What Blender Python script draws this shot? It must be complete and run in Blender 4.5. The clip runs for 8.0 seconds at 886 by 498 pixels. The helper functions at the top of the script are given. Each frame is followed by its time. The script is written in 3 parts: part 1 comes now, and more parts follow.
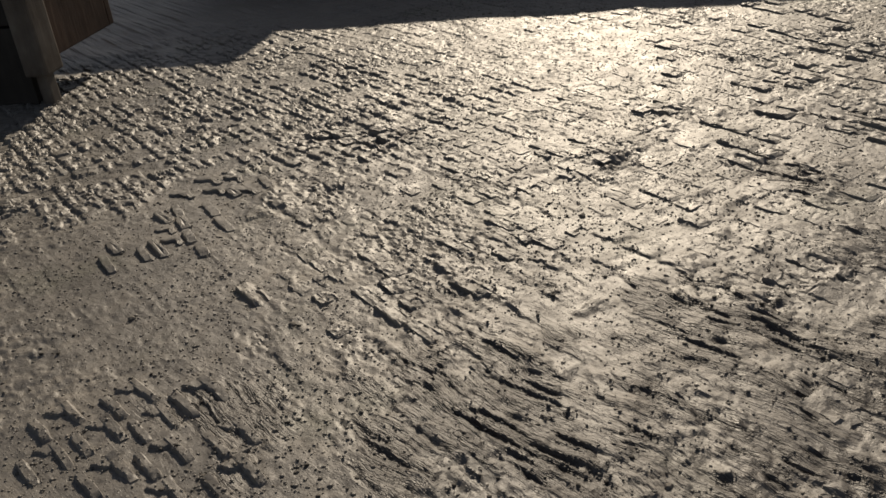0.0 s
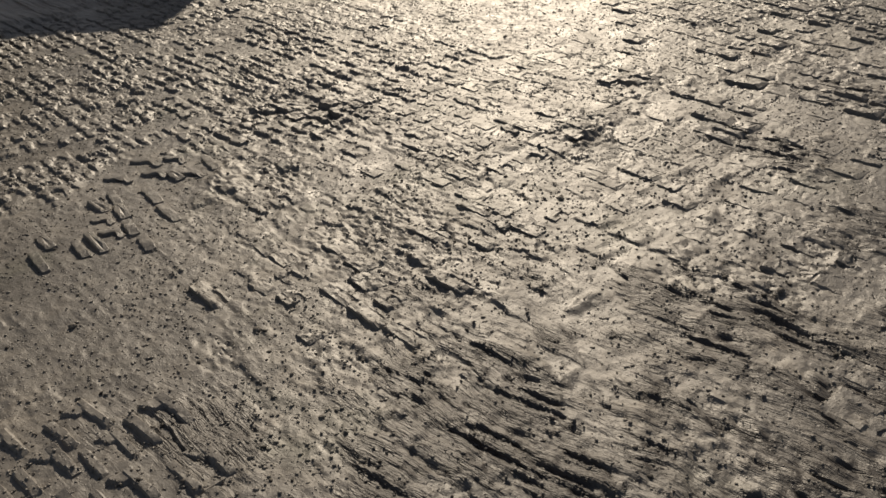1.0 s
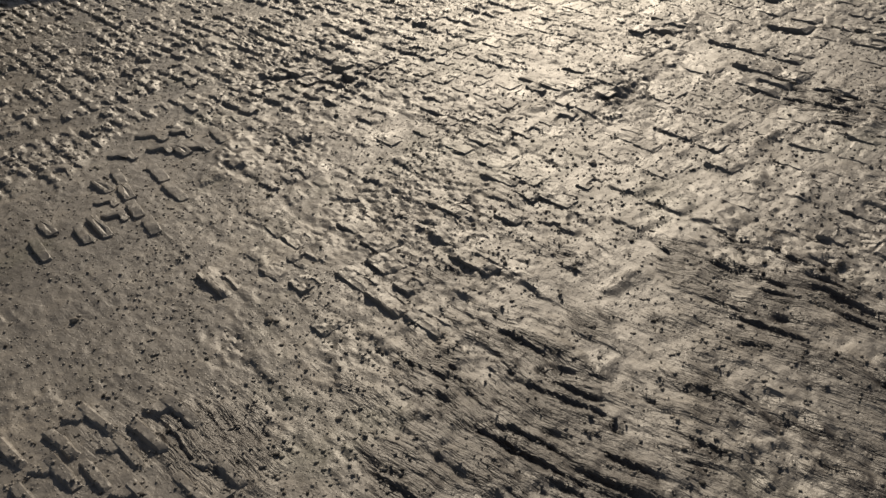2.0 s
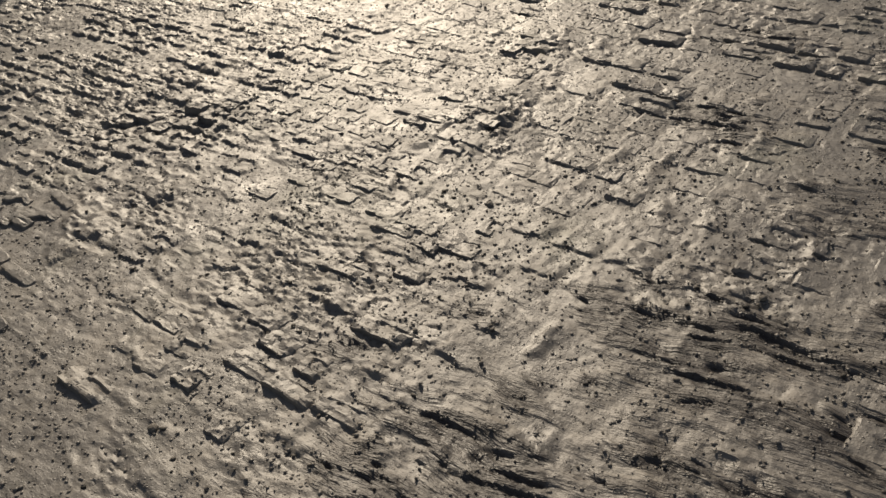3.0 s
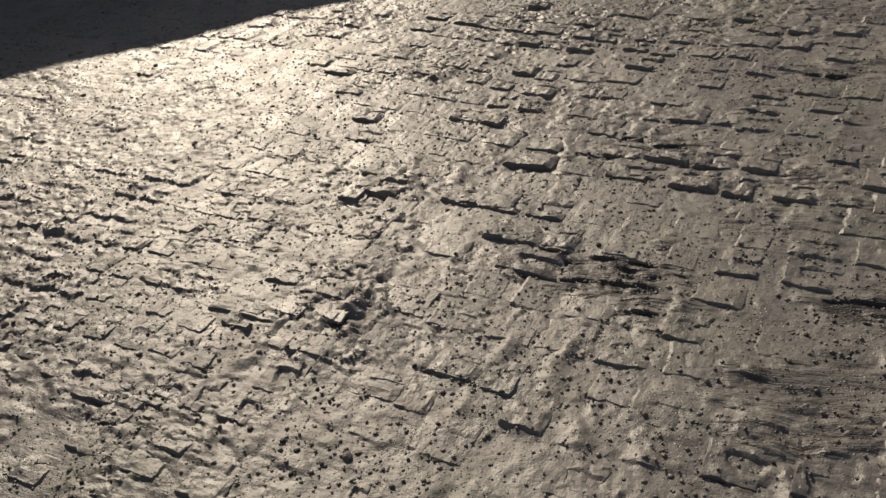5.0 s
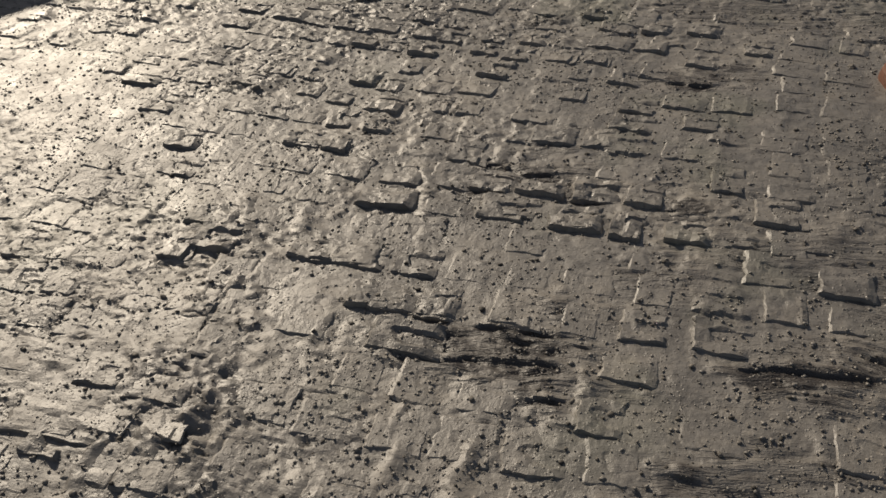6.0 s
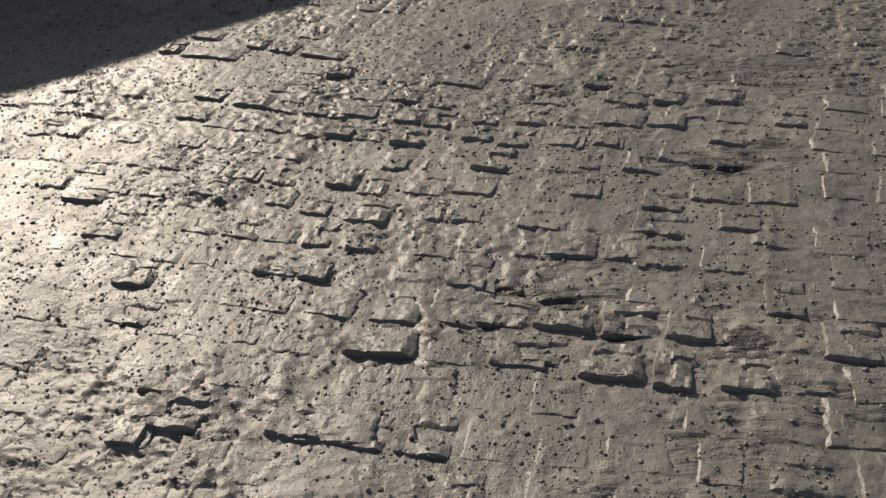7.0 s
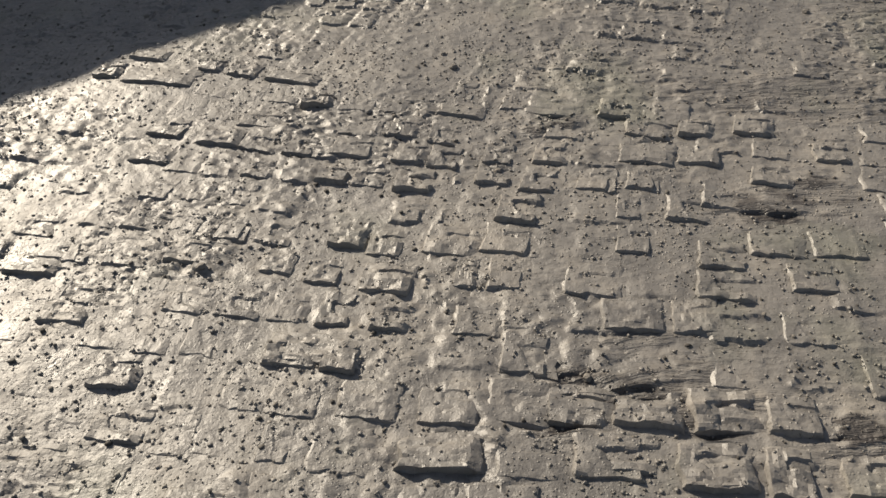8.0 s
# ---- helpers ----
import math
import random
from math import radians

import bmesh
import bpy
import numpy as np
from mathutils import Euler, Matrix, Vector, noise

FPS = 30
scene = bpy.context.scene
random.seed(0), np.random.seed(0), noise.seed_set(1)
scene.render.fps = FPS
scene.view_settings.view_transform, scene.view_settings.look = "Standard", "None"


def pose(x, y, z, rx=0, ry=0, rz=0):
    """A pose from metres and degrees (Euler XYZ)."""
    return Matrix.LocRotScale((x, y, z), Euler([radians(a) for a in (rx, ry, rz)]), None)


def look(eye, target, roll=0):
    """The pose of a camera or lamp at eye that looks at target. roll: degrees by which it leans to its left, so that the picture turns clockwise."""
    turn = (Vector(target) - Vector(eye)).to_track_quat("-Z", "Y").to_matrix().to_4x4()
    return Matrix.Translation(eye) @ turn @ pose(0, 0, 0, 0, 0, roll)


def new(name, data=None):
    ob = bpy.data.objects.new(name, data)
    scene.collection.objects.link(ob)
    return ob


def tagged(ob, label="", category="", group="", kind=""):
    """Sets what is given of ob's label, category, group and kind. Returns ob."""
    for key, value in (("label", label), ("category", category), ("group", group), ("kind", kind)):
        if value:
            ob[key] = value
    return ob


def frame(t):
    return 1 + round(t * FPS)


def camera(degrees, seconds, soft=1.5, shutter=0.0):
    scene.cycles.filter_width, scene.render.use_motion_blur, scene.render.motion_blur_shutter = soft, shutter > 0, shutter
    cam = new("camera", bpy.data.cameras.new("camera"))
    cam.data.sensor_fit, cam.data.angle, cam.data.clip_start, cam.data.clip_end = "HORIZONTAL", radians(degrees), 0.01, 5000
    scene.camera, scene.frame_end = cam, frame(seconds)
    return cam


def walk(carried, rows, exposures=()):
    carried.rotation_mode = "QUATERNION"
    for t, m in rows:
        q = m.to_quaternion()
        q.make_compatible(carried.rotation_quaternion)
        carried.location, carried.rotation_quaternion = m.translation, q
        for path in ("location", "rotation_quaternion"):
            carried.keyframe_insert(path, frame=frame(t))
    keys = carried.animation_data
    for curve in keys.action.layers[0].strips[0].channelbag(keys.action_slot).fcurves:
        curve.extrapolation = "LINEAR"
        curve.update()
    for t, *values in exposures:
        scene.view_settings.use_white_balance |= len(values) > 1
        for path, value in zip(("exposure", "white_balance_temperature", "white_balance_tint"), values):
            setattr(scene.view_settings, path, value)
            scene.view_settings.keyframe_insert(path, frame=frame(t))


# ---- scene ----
cam = camera(53.2, 8.0, soft=1.55)
PATH = [
    (0, (0.011, -0.006, 0.545), (0.99, 1.473, -0.381), -6.6),
    (0.5, (0.02, 0.068, 0.549), (1.043, 1.487, -0.421), -6.2),
    (1, (0.023, 0.108, 0.544), (1.097, 1.448, -0.481), -5.3),
    (1.2, (0.027, 0.118, 0.542), (1.102, 1.44, -0.506), -5.2),
    (2.3, (0.098, 0.188, 0.524), (1.06, 1.525, -0.612), -9.4),
    (2.5, (0.105, 0.205, 0.524), (1.109, 1.497, -0.626), -9.1),
    (3, (0.125, 0.275, 0.538), (1.326, 1.382, -0.616), -7.4),
    (3.5, (0.128, 0.329, 0.543), (1.447, 1.322, -0.586), -6.1),
    (4, (0.152, 0.36, 0.543), (1.488, 1.395, -0.526), -6.8),
    (4.5, (0.25, 0.392, 0.52), (1.582, 1.417, -0.564), -9.3),
    (4.7, (0.323, 0.406, 0.529), (1.684, 1.384, -0.562), -10.0),
    (5.8, (0.517, 0.526, 0.534), (1.992, 1.104, -0.687), -4.9),
    (6, (0.555, 0.552, 0.535), (2.047, 1.03, -0.708), -4.3),
    (6.5, (0.64, 0.587, 0.531), (2.145, 0.998, -0.721), -6.1),
    (7, (0.74, 0.618, 0.539), (2.257, 1.057, -0.689), -7.1),
    (7.5, (0.814, 0.693, 0.543), (2.372, 0.96, -0.682), -4.4),
    (8, (0.869, 0.776, 0.537), (2.391, 0.966, -0.747), -3.5),
]
walk(cam, [(t, look(eye, target, roll)) for t, eye, target, roll in PATH],
     [(0.0, -0.38, 6500, 12), (1.0, -0.38, 6500, 12), (2.5, -0.37, 6500, 12), (3.0, -0.21, 6500, 12), (3.5, -0.21, 6500, 12), (4.5, -0.20, 6450, 13), (6.0, -0.14, 6350, 12), (7.0, 0.12, 6200, 12), (7.5, 0.26, 6200, 12), (8.0, 0.62, 6200, 11)])

# ---------------------------------------------------------------- daylight
SUN_AZ, SUN_EL = radians(44.5), radians(28.0)      # azimuth counted from +x towards +y
SUN_DIR = Vector((math.cos(SUN_AZ) * math.cos(SUN_EL), math.sin(SUN_AZ) * math.cos(SUN_EL), math.sin(SUN_EL)))
world = bpy.data.worlds.new("sky")
scene.world = world
world.use_nodes = True
wn = world.node_tree.nodes
sky = wn.new("ShaderNodeTexSky")
sky.sky_type = "NISHITA"
sky.sun_disc = False
sky.sun_elevation = SUN_EL
sky.sun_rotation = math.pi / 2 - SUN_AZ
wn["Background"].inputs[1].default_value = 0.052
haze = wn.new("ShaderNodeHueSaturation")
haze.inputs["Saturation"].default_value = 0.55
world.node_tree.links.new(sky.outputs[0], haze.inputs["Color"])
world.node_tree.links.new(haze.outputs[0], wn["Background"].inputs[0])
sun = new("sun", bpy.data.lights.new("sun", "SUN"))
sun.data.energy = 4.6
sun.data.angle = radians(0.53)
sun.data.color = (1.0, 0.86, 0.655)
sun.matrix_world = look(SUN_DIR * 10, (0, 0, 0))
scene.view_settings.exposure = 0.0


# ---------------------------------------------------------------- materials
def mat(name):
    m = bpy.data.materials.new(name)
    m.use_nodes = True
    return m, m.node_tree.nodes, m.node_tree.links, m.node_tree.nodes["Principled BSDF"]


def noise_node(nodes, links, scale, detail=4.0, rough=0.6, stretch=None):
    n = nodes.new("ShaderNodeTexNoise")
    n.inputs["Scale"].default_value = scale
    n.inputs["Detail"].default_value = detail
    n.inputs["Roughness"].default_value = rough
    geo = nodes.new("ShaderNodeNewGeometry")
    src = geo.outputs["Position"]
    if stretch:
        mp = nodes.new("ShaderNodeMapping")
        mp.inputs["Scale"].default_value = stretch
        links.new(src, mp.inputs["Vector"])
        src = mp.outputs["Vector"]
    links.new(src, n.inputs["Vector"])
    return n.outputs["Fac"]


def ramp(nodes, links, fac, stops):
    r = nodes.new("ShaderNodeValToRGB")
    el = r.color_ramp.elements
    while len(el) < len(stops):
        el.new(0.5)
    for e, (p, c) in zip(el, stops):
        e.position = p
        e.color = (*c, 1) if len(c) == 3 else c
    links.new(fac, r.inputs["Fac"])
    return r.outputs["Color"]


def mixc(nodes, links, fac, a, b, mode="MIX"):
    m = nodes.new("ShaderNodeMix")
    m.data_type = "RGBA"
    m.blend_type = mode
    for idx, v in ((0, fac), (6, a), (7, b)):
        if isinstance(v, (int, float)):
            m.inputs[idx].default_value = v
        elif isinstance(v, tuple):
            m.inputs[idx].default_value = (*v, 1)
        else:
            links.new(v, m.inputs[idx])
    return m.outputs[2]


def bumped(nodes, links, bsdf, layers):
    last = None
    for height, dist, strength in layers:
        b = nodes.new("ShaderNodeBump")
        b.inputs["Distance"].default_value = dist
        b.inputs["Strength"].default_value = strength
        links.new(height, b.inputs["Height"])
        if last:
            links.new(last, b.inputs["Normal"])
        last = b.outputs["Normal"]
    links.new(last, bsdf.inputs["Normal"])


def mud_material(name, attr=True):
    m, nd, lk, bs = mat(name)
    big = noise_node(nd, lk, 3.2, 5, 0.6)
    mid = noise_node(nd, lk, 22, 5, 0.65)
    fine = noise_node(nd, lk, 170, 4, 0.7)
    grit = noise_node(nd, lk, 620, 3, 0.7)
    col = ramp(nd, lk, big, [(0.3, (0.147, 0.138, 0.127)), (0.5, (0.186, 0.174, 0.158)), (0.7, (0.224, 0.207, 0.183))])
    patch = ramp(nd, lk, mid, [(0.32, (0.66, 0.66, 0.66)), (0.5, (1, 1, 1)), (0.72, (1.22, 1.18, 1.12))])
    col = mixc(nd, lk, 0.8, col, patch, "MULTIPLY")
    speck = ramp(nd, lk, fine, [(0.3, (0.62, 0.6, 0.58)), (0.5, (1, 1, 1)), (0.75, (1.15, 1.15, 1.15))])
    col = mixc(nd, lk, 0.7, col, speck, "MULTIPLY")
    green = ramp(nd, lk, noise_node(nd, lk, 4.7, 4, 0.6), [(0.56, (0, 0, 0)), (0.68, (1, 1, 1))])
    gm = nd.new("ShaderNodeMath")
    gm.operation = "MULTIPLY"
    gm.inputs[1].default_value = 0.27
    lk.new(green, gm.inputs[0])
    col = mixc(nd, lk, gm.outputs[0], col, (0.125, 0.140, 0.090))
    if attr:
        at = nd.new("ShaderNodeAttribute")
        at.attribute_name = "darker"
        slip = nd.new("ShaderNodeAttribute")
        slip.attribute_name = "slip"
        way = nd.new("ShaderNodeAttribute")
        way.attribute_name = "track"
        mp = nd.new("ShaderNodeMapping")
        mp.inputs["Scale"].default_value = (1.0, 0.16, 1.0)
        lk.new(way.outputs["Vector"], mp.inputs["Vector"])
        fib = nd.new("ShaderNodeTexNoise")
        fib.inputs["Scale"].default_value = 125
        fib.inputs["Detail"].default_value = 4
        fib.inputs["Roughness"].default_value = 0.65
        lk.new(mp.outputs["Vector"], fib.inputs["Vector"])
        fm = nd.new("ShaderNodeMath")
        fm.operation = "MULTIPLY"
        lk.new(fib.outputs["Fac"], fm.inputs[0])
        lk.new(slip.outputs["Fac"], fm.inputs[1])
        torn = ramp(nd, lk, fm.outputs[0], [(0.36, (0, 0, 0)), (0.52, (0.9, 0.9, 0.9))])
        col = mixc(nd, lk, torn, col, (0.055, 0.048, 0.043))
        # a near-black brown mixed in along the grooves
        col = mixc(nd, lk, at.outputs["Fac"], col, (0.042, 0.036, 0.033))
    lk.new(col, bs.inputs["Base Color"])
    rr = ramp(nd, lk, mid, [(0.3, (0.43, 0.43, 0.43)), (0.7, (0.61, 0.61, 0.61))])
    lk.new(rr, bs.inputs["Roughness"])
    bs.inputs["Specular IOR Level"].default_value = 0.72
    vo = nd.new("ShaderNodeTexVoronoi")
    vo.inputs["Scale"].default_value = 230
    geo = nd.new("ShaderNodeNewGeometry")
    lk.new(geo.outputs["Position"], vo.inputs["Vector"])
    grain = ramp(nd, lk, vo.outputs["Distance"], [(0.0, (1, 1, 1)), (0.26, (0, 0, 0))])
    rm = nd.new("ShaderNodeMath")
    rm.operation = "MULTIPLY"
    lk.new(grain, rm.inputs[0])
    lk.new(ramp(nd, lk, noise_node(nd, lk, 9, 4, 0.6), [(0.42, (0, 0, 0)), (0.62, (1, 1, 1))]), rm.inputs[1])
    bumped(nd, lk, bs, [(noise_node(nd, lk, 60, 5, 0.65), 0.0024, 0.65), (rm.outputs[0], 0.0016, 0.7), (fine, 0.0012, 0.55), (grit, 0.0003, 0.4)]
           + ([(fm.outputs[0], 0.0080, 1.0)] if attr else []))
    return m


MUD = mud_material("trodden_mud")


def crumb_material():
    m, nd, lk, bs = mat("dry_crumbs")
    geo = nd.new("ShaderNodeNewGeometry")
    col = ramp(nd, lk, geo.outputs["Random Per Island"], [(0.0, (0.045, 0.040, 0.034)), (0.5, (0.085, 0.076, 0.064)), (1.0, (0.19, 0.172, 0.148))])
    col = mixc(nd, lk, 0.6, col, ramp(nd, lk, noise_node(nd, lk, 300, 3), [(0.3, (0.6, 0.6, 0.6)), (0.7, (1.2, 1.2, 1.2))]), "MULTIPLY")
    lk.new(col, bs.inputs["Base Color"])
    bs.inputs["Roughness"].default_value = 0.75
    bumped(nd, lk, bs, [(noise_node(nd, lk, 500, 3), 0.001, 0.6)])
    return m


def wood_material(name, dark, light):
    m, nd, lk, bs = mat(name)
    grain = noise_node(nd, lk, 30, 6, 0.65, (1.0, 1.0, 0.12))
    col = ramp(nd, lk, grain, [(0.3, dark), (0.7, light)])
    dirt = ramp(nd, lk, noise_node(nd, lk, 9, 5), [(0.4, (0.55, 0.5, 0.45)), (0.65, (1, 1, 1))])
    lk.new(mixc(nd, lk, 0.8, col, dirt, "MULTIPLY"), bs.inputs["Base Color"])
    bs.inputs["Roughness"].default_value = 0.7
    bumped(nd, lk, bs, [(grain, 0.003, 0.5)])
    return m


def plaster_material():
    m, nd, lk, bs = mat("weathered_render")
    a = noise_node(nd, lk, 2.5, 6)
    lk.new(ramp(nd, lk, a, [(0.3, (0.16, 0.14, 0.12)), (0.7, (0.33, 0.29, 0.24))]), bs.inputs["Base Color"])
    bs.inputs["Roughness"].default_value = 0.85
    bumped(nd, lk, bs, [(noise_node(nd, lk, 60, 5), 0.004, 0.6)])
    return m


def brick_material():
    m, nd, lk, bs = mat("fired_clay")
    a = noise_node(nd, lk, 40, 5)
    lk.new(ramp(nd, lk, a, [(0.3, (0.13, 0.055, 0.032)), (0.7, (0.21, 0.092, 0.055))]), bs.inputs["Base Color"])
    bs.inputs["Roughness"].default_value = 0.8
    bumped(nd, lk, bs, [(noise_node(nd, lk, 180, 4), 0.0012, 0.6)])
    return m


BRICK = brick_material()
CRUMB = crumb_material()
BROWN_WOOD = wood_material("brown_board", (0.055, 0.032, 0.022), (0.11, 0.066, 0.043))
# cart wood with the deep shade of the end boards put into its colour
SHADED_WOOD = wood_material("shaded_board", (0.018, 0.015, 0.013), (0.045, 0.038, 0.032))
GREY_WOOD = wood_material("grey_post", (0.12, 0.105, 0.09), (0.21, 0.185, 0.155))
RENDER = plaster_material()

# ---------------------------------------------------------------- relief of the mud

def smooth(e0, e1, x):
    t = np.clip((x - e0) / (e1 - e0), 0, 1)
    return t * t * (3 - 2 * t)


def lattice(x, y, size, seed):
    """Smooth value noise, -1 to 1, with features of that size."""
    tab = np.random.default_rng(seed).uniform(-1, 1, (256, 256))
    fx, fy = x / size, y / size
    ix, iy = np.floor(fx).astype(np.int64), np.floor(fy).astype(np.int64)
    tx, ty = fx - ix, fy - iy
    tx, ty = tx * tx * (3 - 2 * tx), ty * ty * (3 - 2 * ty)
    a, b = tab[ix & 255, iy & 255], tab[(ix + 1) & 255, iy & 255]
    c, d = tab[ix & 255, (iy + 1) & 255], tab[(ix + 1) & 255, (iy + 1) & 255]
    return (a * (1 - tx) + b * tx) * (1 - ty) + (c * (1 - tx) + d * tx) * ty


def fbm(x, y, size, seed, octaves=4, gain=0.5):
    out, amp = 0.0, 1.0
    for o in range(octaves):
        out = out + amp * lattice(x + 3.7 * o, y - 1.9 * o, size, seed + o)
        size, amp = size * 0.5, amp * gain
    return out


def pick(i, j, seed):
    """A repeatable random number 0 to 1 for the cell i, j."""
    tab = np.random.default_rng(seed).uniform(0, 1, (128, 128))
    return tab[i & 127, j & 127]


# The wheels ran along +x and bent a little to the right from BEND_X on; u is the way along them, v across.
BEND_X, LINE_Y, BEND_R = 1.15, 0.80, 3.5
LANE = 0.085                                       # v at which one wheel's lane meets the next
# Deeply pressed lugs of each track: u of the near edge, v of the left end, length, height in mm, hooked or not.
MIDDLE = [
    (-0.397, 0.293, 0.049, 2.6, 0), (-0.386, 0.349, 0.034, 2.2, 1), (-0.493, 0.271, 0.040, 2.5, 0), (-0.450, 0.179, 0.045, 2.2, 0), (-0.453, 0.114, 0.041, 2.8, 0),
    (-0.472, 0.082, 0.045, 3.2, 0), (-0.454, 0.040, 0.028, 2.2, 0), (-0.464, -0.002, 0.053, 3.5, 0), (-0.420, 0.177, 0.039, 2, 1), (-0.415, 0.250, 0.034, 2, 1),
    (-0.449, 0.247, 0.041, 2, 0), (-0.264, 0.219, 0.042, 4, 1), (-0.189, 0.216, 0.048, 3, 0), (-0.196, 0.162, 0.049, 3.2, 0), (-0.243, 0.249, 0.036, 2.6, 0),
    (-0.303, 0.044, 0.049, 2, 0), (-0.306, -0.009, 0.030, 2.2, 0), (-0.256, -0.017, 0.047, 2.5, 0), (-0.420, -0.018, 0.022, 2.2, 1)]
NEAR_SIDE = [
    (-0.555, 0.091, 0.055, 3.5, 0), (-0.525, 0.009, 0.033, 3, 0), (-0.477, 0.027, 0.030, 2.5, 0), (-0.812, 0.181, 0.067, 5, 0), (-0.709, 0.216, 0.039, 2, 0),
    (-0.709, 0.171, 0.044, 2, 0), (-0.728, 0.127, 0.032, 2.8, 1), (-0.759, 0.136, 0.036, 2.8, 0), (-0.754, 0.083, 0.036, 4, 0), (-0.777, 0.007, 0.025, 3, 0),
    (-0.650, 0.142, 0.045, 2.2, 0), (-0.657, 0.086, 0.038, 4, 0), (-0.676, 0.050, 0.038, 4, 0), (-0.711, 0.055, 0.053, 3, 0), (-0.711, 0.002, 0.051, 4, 0),
    (-0.706, -0.055, 0.047, 3, 0), (-0.611, -0.014, 0.057, 4.6, 0), (-0.682, -0.006, 0.028, 3, 1)]
DARK_SIDE = [
    (-0.464, -0.417, 0.036, 2.4, 0), (-0.517, -0.436, 0.049, 2.2, 1), (0.196, 0.187, 0.066, 3, 0), (0.034, 0.233, 0.050, 3, 0), (-0.247, 0.247, 0.088, 3, 0),
    (0.004, 0.092, 0.073, 2.5, 0), (-0.050, 0.023, 0.063, 3, 0), (0.159, -0.028, 0.061, 3, 0), (0.102, -0.139, 0.046, 4, 0), (0.114, -0.062, 0.055, 2.6, 1),
    (-0.261, -0.071, 0.035, 2.2, 0), (-0.258, -0.016, 0.045, 2, 0), (-0.153, -0.200, 0.035, 2, 1), (-0.290, -0.331, 0.026, 2.6, 1), (0.004, 0.094, 0.044, 2.6, 0),
    (-0.052, 0.021, 0.036, 3.4, 0), (-0.053, -0.040, 0.038, 3, 0), (-0.257, -0.201, 0.040, 1.6, 0)]
FAR_SIDE = [
    (0.583, 0.588, 0.034, 4, 0), (0.578, 0.543, 0.090, 3, 0), (0.625, 0.562, 0.048, 2.6, 0), (0.485, 0.451, 0.049, 3.6, 0), (0.478, 0.387, 0.050, 3.4, 0),
    (0.438, 0.448, 0.050, 3.6, 0), (0.518, 0.354, 0.051, 2.6, 0), (0.568, 0.297, 0.038, 4.6, 0), (0.613, 0.363, 0.067, 3.4, 0), (0.476, 0.334, 0.042, 2, 1),
    (0.474, 0.281, 0.039, 2.4, 1), (0.617, 0.459, 0.031, 3, 0), (0.614, 0.418, 0.038, 3, 0), (0.267, 0.481, 0.052, 3.4, 0), (0.315, 0.504, 0.041, 2.4, 0),
    (0.298, 0.334, 0.047, 2.6, 0), (0.215, 0.414, 0.041, 3, 0), (0.578, 0.131, 0.053, 2.4, 0), (0.599, 0.032, 0.069, 2.4, 0)]
AHEAD = [
    (0.573, -0.083, 0.051, 2.6, 0), (0.585, -0.139, 0.038, 3.6, 0), (0.600, -0.198, 0.041, 3.6, 0), (0.492, 0.063, 0.039, 3, 1), (0.479, 0.159, 0.037, 3, 0),
    (0.480, 0.230, 0.054, 2.4, 0), (0.520, -0.081, 0.055, 3.4, 0), (0.529, -0.141, 0.041, 2.6, 0), (0.460, -0.042, 0.037, 2, 0), (0.470, -0.092, 0.031, 1.8, 0),
    (0.424, -0.133, 0.043, 2, 1), (0.416, -0.085, 0.027, 1.6, 1), (0.378, -0.209, 0.049, 2.2, 0), (0.386, -0.264, 0.044, 2, 0), (0.328, -0.239, 0.046, 2.6, 0),
    (0.365, -0.087, 0.036, 2.2, 0), (0.242, 0.046, 0.040, 1.8, 0), (0.301, 0.056, 0.020, 1.6, 0), (0.303, 0.025, 0.035, 1.4, 0)]
RIGHT_LANE = [
    (0.103, 0.070, 0.061, 4.2, 0), (0.106, -0.060, 0.058, 3.2, 1), (0.102, -0.134, 0.048, 4.5, 1), (0.097, -0.195, 0.038, 4.0, 0), (0.103, -0.247, 0.044, 4.0, 0),
    (0.147, 0.062, 0.045, 2.0, 0), (0.155, -0.039, 0.049, 4.5, 0), (0.157, -0.090, 0.050, 4.2, 0), (0.157, -0.148, 0.051, 5.0, 0), (0.158, -0.203, 0.044, 2.5, 0),
    (0.261, -0.079, 0.049, 3.0, 0), (0.262, -0.137, 0.036, 2.0, 0), (-0.052, 0.023, 0.056, 4.0, 0), (-0.049, -0.043, 0.034, 3.0, 0), (-0.099, -0.013, 0.062, 3.5, 1),
    (0.001, -0.003, 0.042, 3.2, 1), (0.341, 0.091, 0.052, 2.5, 0), (0.350, 0.037, 0.052, 2.2, 0), (0.396, 0.030, 0.046, 4.0, 1), (0.449, 0.013, 0.040, 3.0, 1)]
LEFT_LANE = [
    (0.108, 0.315, 0.044, 2.5, 1), (0.156, 0.337, 0.042, 3.0, 0), (0.146, 0.126, 0.047, 2.0, 0), (0.189, 0.149, 0.034, 4.5, 0), (0.191, 0.199, 0.045, 4.5, 0),
    (0.285, 0.140, 0.045, 3.5, 0), (0.289, 0.192, 0.036, 2.5, 0), (0.297, 0.238, 0.031, 2.5, 0), (0.333, 0.145, 0.032, 2.5, 0), (0.340, 0.184, 0.036, 4.0, 0),
    (0.431, 0.145, 0.049, 4.0, 1), (0.434, 0.230, 0.039, 3.5, 0), (0.434, 0.189, 0.033, 3.0, 0), (0.521, 0.234, 0.046, 2.5, 0), (0.526, 0.177, 0.033, 3.0, 0),
    (0.001, 0.210, 0.043, 4.5, 1), (-0.017, 0.237, 0.034, 3.0, 0), (0.006, 0.105, 0.051, 3.2, 1), (0.002, 0.040, 0.034, 2.5, 1)]
